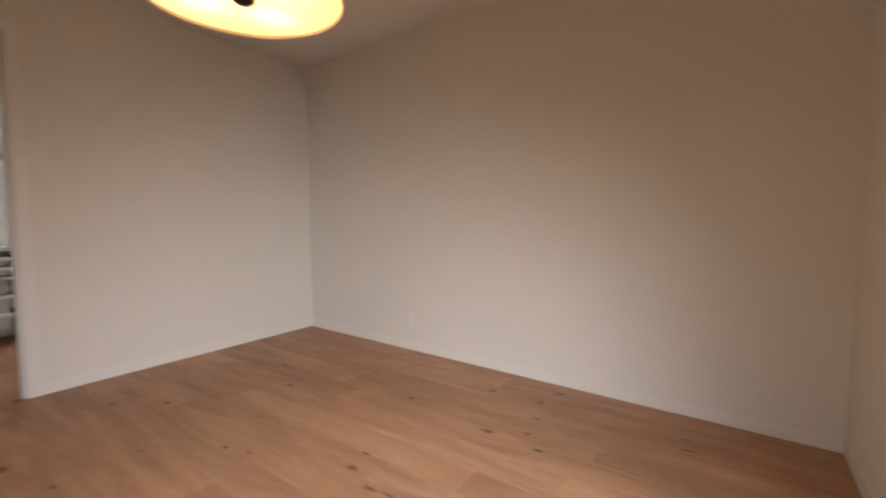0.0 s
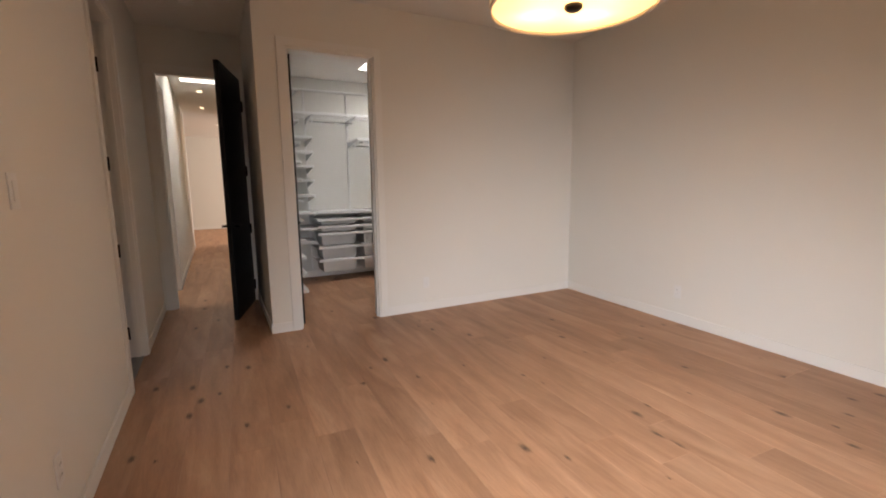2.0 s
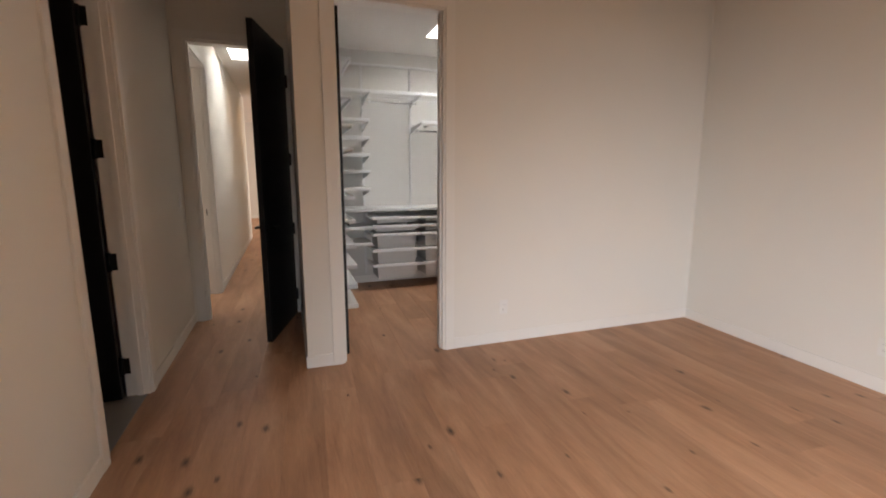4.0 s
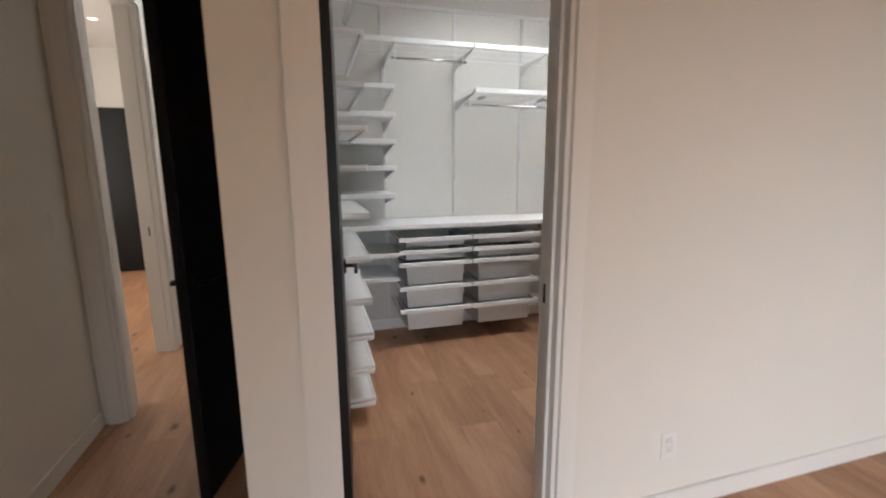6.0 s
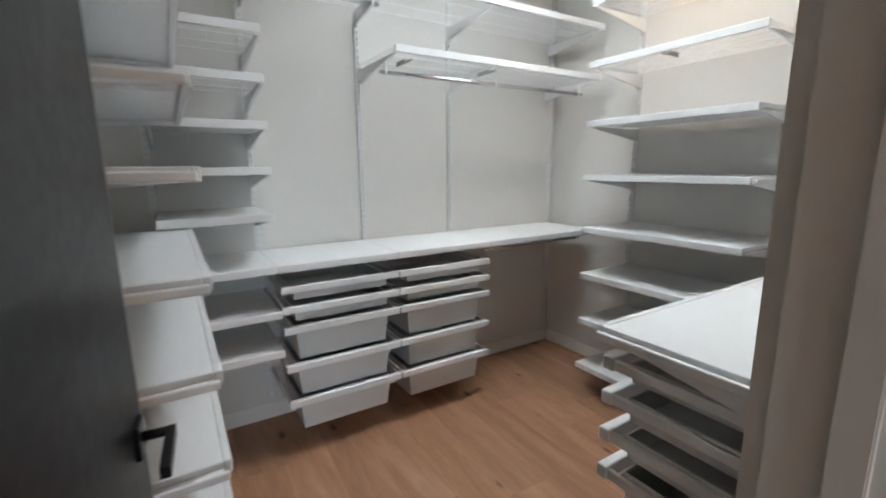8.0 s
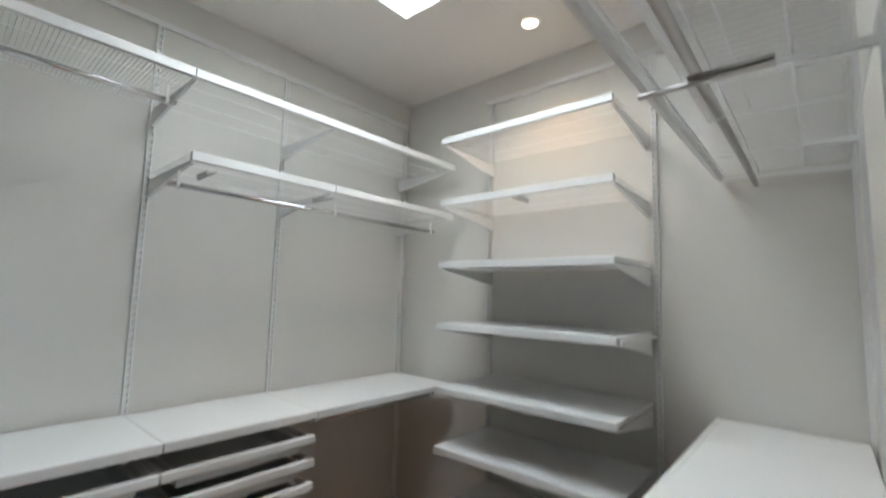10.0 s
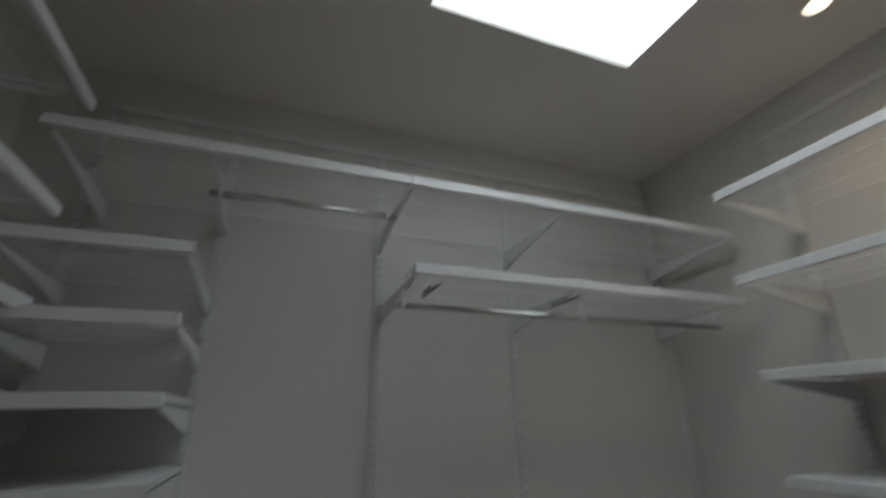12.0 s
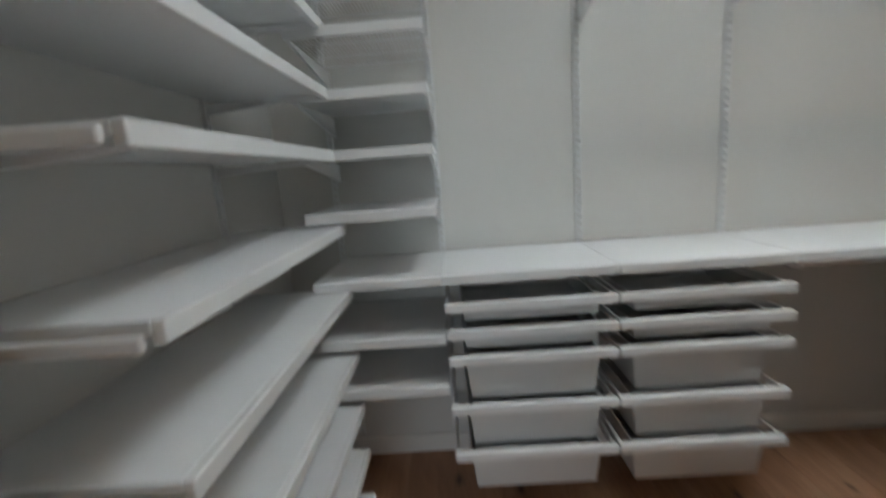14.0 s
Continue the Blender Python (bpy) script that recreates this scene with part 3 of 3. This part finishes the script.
def drawer(side, a, W, z, D, deep, label):
    """Pull-out basket: front bar, side rails and a tapered basket of height deep."""
    th = thing("drawer", SIDE[side](a, z), label, "drawer", "closet drawers")
    part("front_bar", soft_box(0.002, W - 0.002, D - 0.03, D, -0.017, 0.017, 0.004), WHITE, th, "white front bar")
    for x in (0.006, W - 0.018):
        part("side_rail", soft_box(x, x + 0.012, 0.02, D - 0.03, -0.014, 0.012, 0.002), EPOXY, th)
    bm = bmesh.new()
    x0, x1, y0, y1 = 0.05, W - 0.062, 0.04, D - 0.045
    t = 0.014 * deep / 0.16
    top = [(x0, y0), (x1, y0), (x1, y1), (x0, y1)]
    low = [(x0 + t, y0 + t), (x1 - t, y0 + t), (x1 - t, y1 - t), (x0 + t, y1 - t)]
    for off, flip in ((0.0, False), (0.004, True)):
        A = [bm.verts.new((x + (off if x < W / 2 else -off), y + (off if y < D / 2 else -off), -0.004)) for x, y in top]
        C = [bm.verts.new((x + (off if x < W / 2 else -off), y + (off if y < D / 2 else -off), -deep + off)) for x, y in low]
        for i in range(4):
            j = (i + 1) % 4
            f = (A[i], C[i], C[j], A[j])
            bm.faces.new(f[::-1] if flip else f)
        bm.faces.new(C if flip else C[::-1])
        if not flip:
            first = A
    for i in range(4):
        j = (i + 1) % 4
        bm.faces.new((first[i], first[j], A[j], A[i]))
    part("basket", bm, GREY, th, "grey-white fine mesh basket")
    bm = bmesh.new()
    for p, q in ((0, 1), (1, 2), (2, 3), (3, 0)):
        tube(bm, (*top[p], -0.004), (*top[q], -0.004), 0.004, 6)
    for i in (0, 1):
        tube(bm, (x0 if i == 0 else x1, y0, -0.004), (0.012 if i == 0 else W - 0.012, y0, -0.004), 0.003, 6)
        tube(bm, (x0 if i == 0 else x1, y1, -0.004), (0.012 if i == 0 else W - 0.012, y1, -0.004), 0.003, 6)
    part("basket_rim", bm, EPOXY, th)
    return th


DW = 0.495
# west wall (positions are the high-y end; lengths run towards low y)
for y in (-0.655, -0.21, 0.39, 1.0, 1.905):
    upright("W", y, 0.12, 2.64)
top_track("W", 1.93, 2.60, 2.652)
shelf("W", 1.87, 2.47, 2.284, DW, True, seams=(1.485, 2.075), arms=(0.012, 0.875, 1.48, 2.07, 2.455))
shelf("W", 1.85, 1.46, 1.976, DW + 0.01, True, seams=(0.85,), arms=(0.012, 0.85, 1.448))
rod("W", 0.36, 0.57, 0.385, 2.172)
rod("W", 1.80, 1.44, 0.385, 1.868)
valet("W", 0.47, 0.355, 0.515, 1.912)
valet("W", 0.98, 0.355, 0.515, 1.912)
for z, wire in ((1.975, True), (1.786, True), (1.599, False), (1.412, False), (1.212, False), (0.77, False), (0.585, False)):
    shelf("W", -0.205, 0.435, z, DW, wire, arms=(0.008, 0.425))
shelf("W", 1.87, 2.51, 0.980, DW + 0.005, False, seams=(0.90, 1.487, 2.08), arms=(0.012, 0.9, 1.48, 2.07, 2.49), label="long white laminate worktop shelf above the drawers")
rod("W", 1.82, 0.82, 0.40, 0.915, 0.011)
for y1 in (0.382, 0.972):
    for z, deep in ((0.862, 0.06), (0.765, 0.065), (0.668, 0.165), (0.482, 0.165), (0.30, 0.165)):
        drawer("W", y1, 0.588, z, DW, deep, "white pull-out closet drawer with a mesh basket" if deep > 0.1 else "shallow white pull-out tray of thin mesh")

# north wall
for x in (-1.70, -0.80):
    upright("N", x, 0.12, 2.64)
top_track("N", -0.76, 0.98, 2.652)
for i, z in enumerate((2.285, 1.967, 1.653, 1.354, 1.051, 0.773, 0.490, 0.20)):
    shelf("N", -0.82, 0.87, z, 0.475, i < 2, arms=(0.01, 0.86), rails=(-0.012, 0.882) if i == 3 else ())
valet("N", -1.27, 0.33, 0.46, 1.93)

# south wall
for x in (-1.89, -1.06):
    upright("S", x, 0.12, 2.64)
top_track("S", -1.93, 0.93, 2.652)
for z, wire in ((2.375, True), (2.05, True), (1.81, False), (1.604, False), (1.412, False), (1.17, False), (0.945, False), (0.715, False), (0.52, False), (0.33, False), (0.14, False)):
    shelf("S", -1.975, 0.965, z, 0.38, wire, arms=(0.085, 0.915), rails=(0.992,), drop=0.03)

# east wall
for y in (0.30, 0.93, 1.56):
    upright("E", y, 0.12, 2.64)
upright("E", 1.915, 0.12, 2.64)
top_track("E", 0.26, 1.67, 2.652)
shelf("E", 0.225, 1.70, 2.02, 0.425, True, seams=(0.70, 1.33), arms=(0.12, 0.70, 1.33, 1.68), rails=(-0.008,), drop=0.02)
shelf("E", 0.28, 1.645, 2.28, 0.45, True, seams=(0.65, 1.27), arms=(0.08, 0.65, 1.27, 1.63), rails=(-0.008,), drop=0.02)
rod("E", 0.235, 1.665, 0.29, 1.955, 0.011, NICKEL, "brushed metal hanging rod below a wire shelf")
valet("E", 0.80, 0.16, 0.40, 1.93)
shelf("E", 0.262, 1.67, 1.03, 0.46, False, seams=(0.665, 1.33), arms=(0.02, 0.665, 1.33, 1.65), rails=(-0.012,), label="white laminate worktop shelf above closet drawers")
for y0 in (0.275, 0.935):
    for z, deep in ((0.935, 0.05), (0.845, 0.065), (0.745, 0.065), (0.642, 0.15), (0.457, 0.16), (0.257, 0.16)):
        drawer("E", y0, 0.62, z, 0.45, deep, "white pull-out closet drawer with a mesh basket" if deep > 0.1 else "shallow white pull-out tray of thin mesh")

# ---- floor planks, last ----


def planks():
    rnd = random.Random(7)
    w, y, shapes = 0.205, YS - 0.40, {}
    turn = pose(0, 0, 0, 0, 0, -2.6)
    while y < YN + 0.1:
        w2 = w
        x = (-7.3 if y < YV + 0.1 else CW - T) + rnd.random() * 0.02
        first = rnd.uniform(0.5, 1.9)
        while x < XE - 0.01:
            L = first or rnd.choice((1.5, 1.9, 2.2))
            first = 0
            x1 = min(x + L, XE - 0.003)
            key = (round(x1 - x, 3), round(w2, 3))
            if key not in shapes:
                bm = bmesh.new()
                hx, hy, bv = key[0] / 2 - 0.0002, key[1] / 2 - 0.0002, 0.0009
                up = [bm.verts.new((sx * (hx - bv), sy * (hy - bv), 0)) for sx, sy in ((-1, -1), (1, -1), (1, 1), (-1, 1))]
                md = [bm.verts.new((sx * hx, sy * hy, -0.0009)) for sx, sy in ((-1, -1), (1, -1), (1, 1), (-1, 1))]
                lo = [bm.verts.new((sx * hx, sy * hy, -0.015)) for sx, sy in ((-1, -1), (1, -1), (1, 1), (-1, 1))]
                bm.faces.new(up)
                for a, b in ((md, up), (lo, md)):
                    for i in range(4):
                        j = (i + 1) % 4
                        bm.faces.new((a[i], a[j], b[j], b[i]))
                shapes[key] = mesh_of("plank", bm, OAK)
            m = turn @ pose((x + x1) / 2, y + w2 / 2, 0)
            if YS - 0.08 < m.translation.y < YN + 0.02:
                ob = new("plank", shapes[key])
                ob.parent = floor
                ob.matrix_basis = m
            x = x1
        y += w


planks()
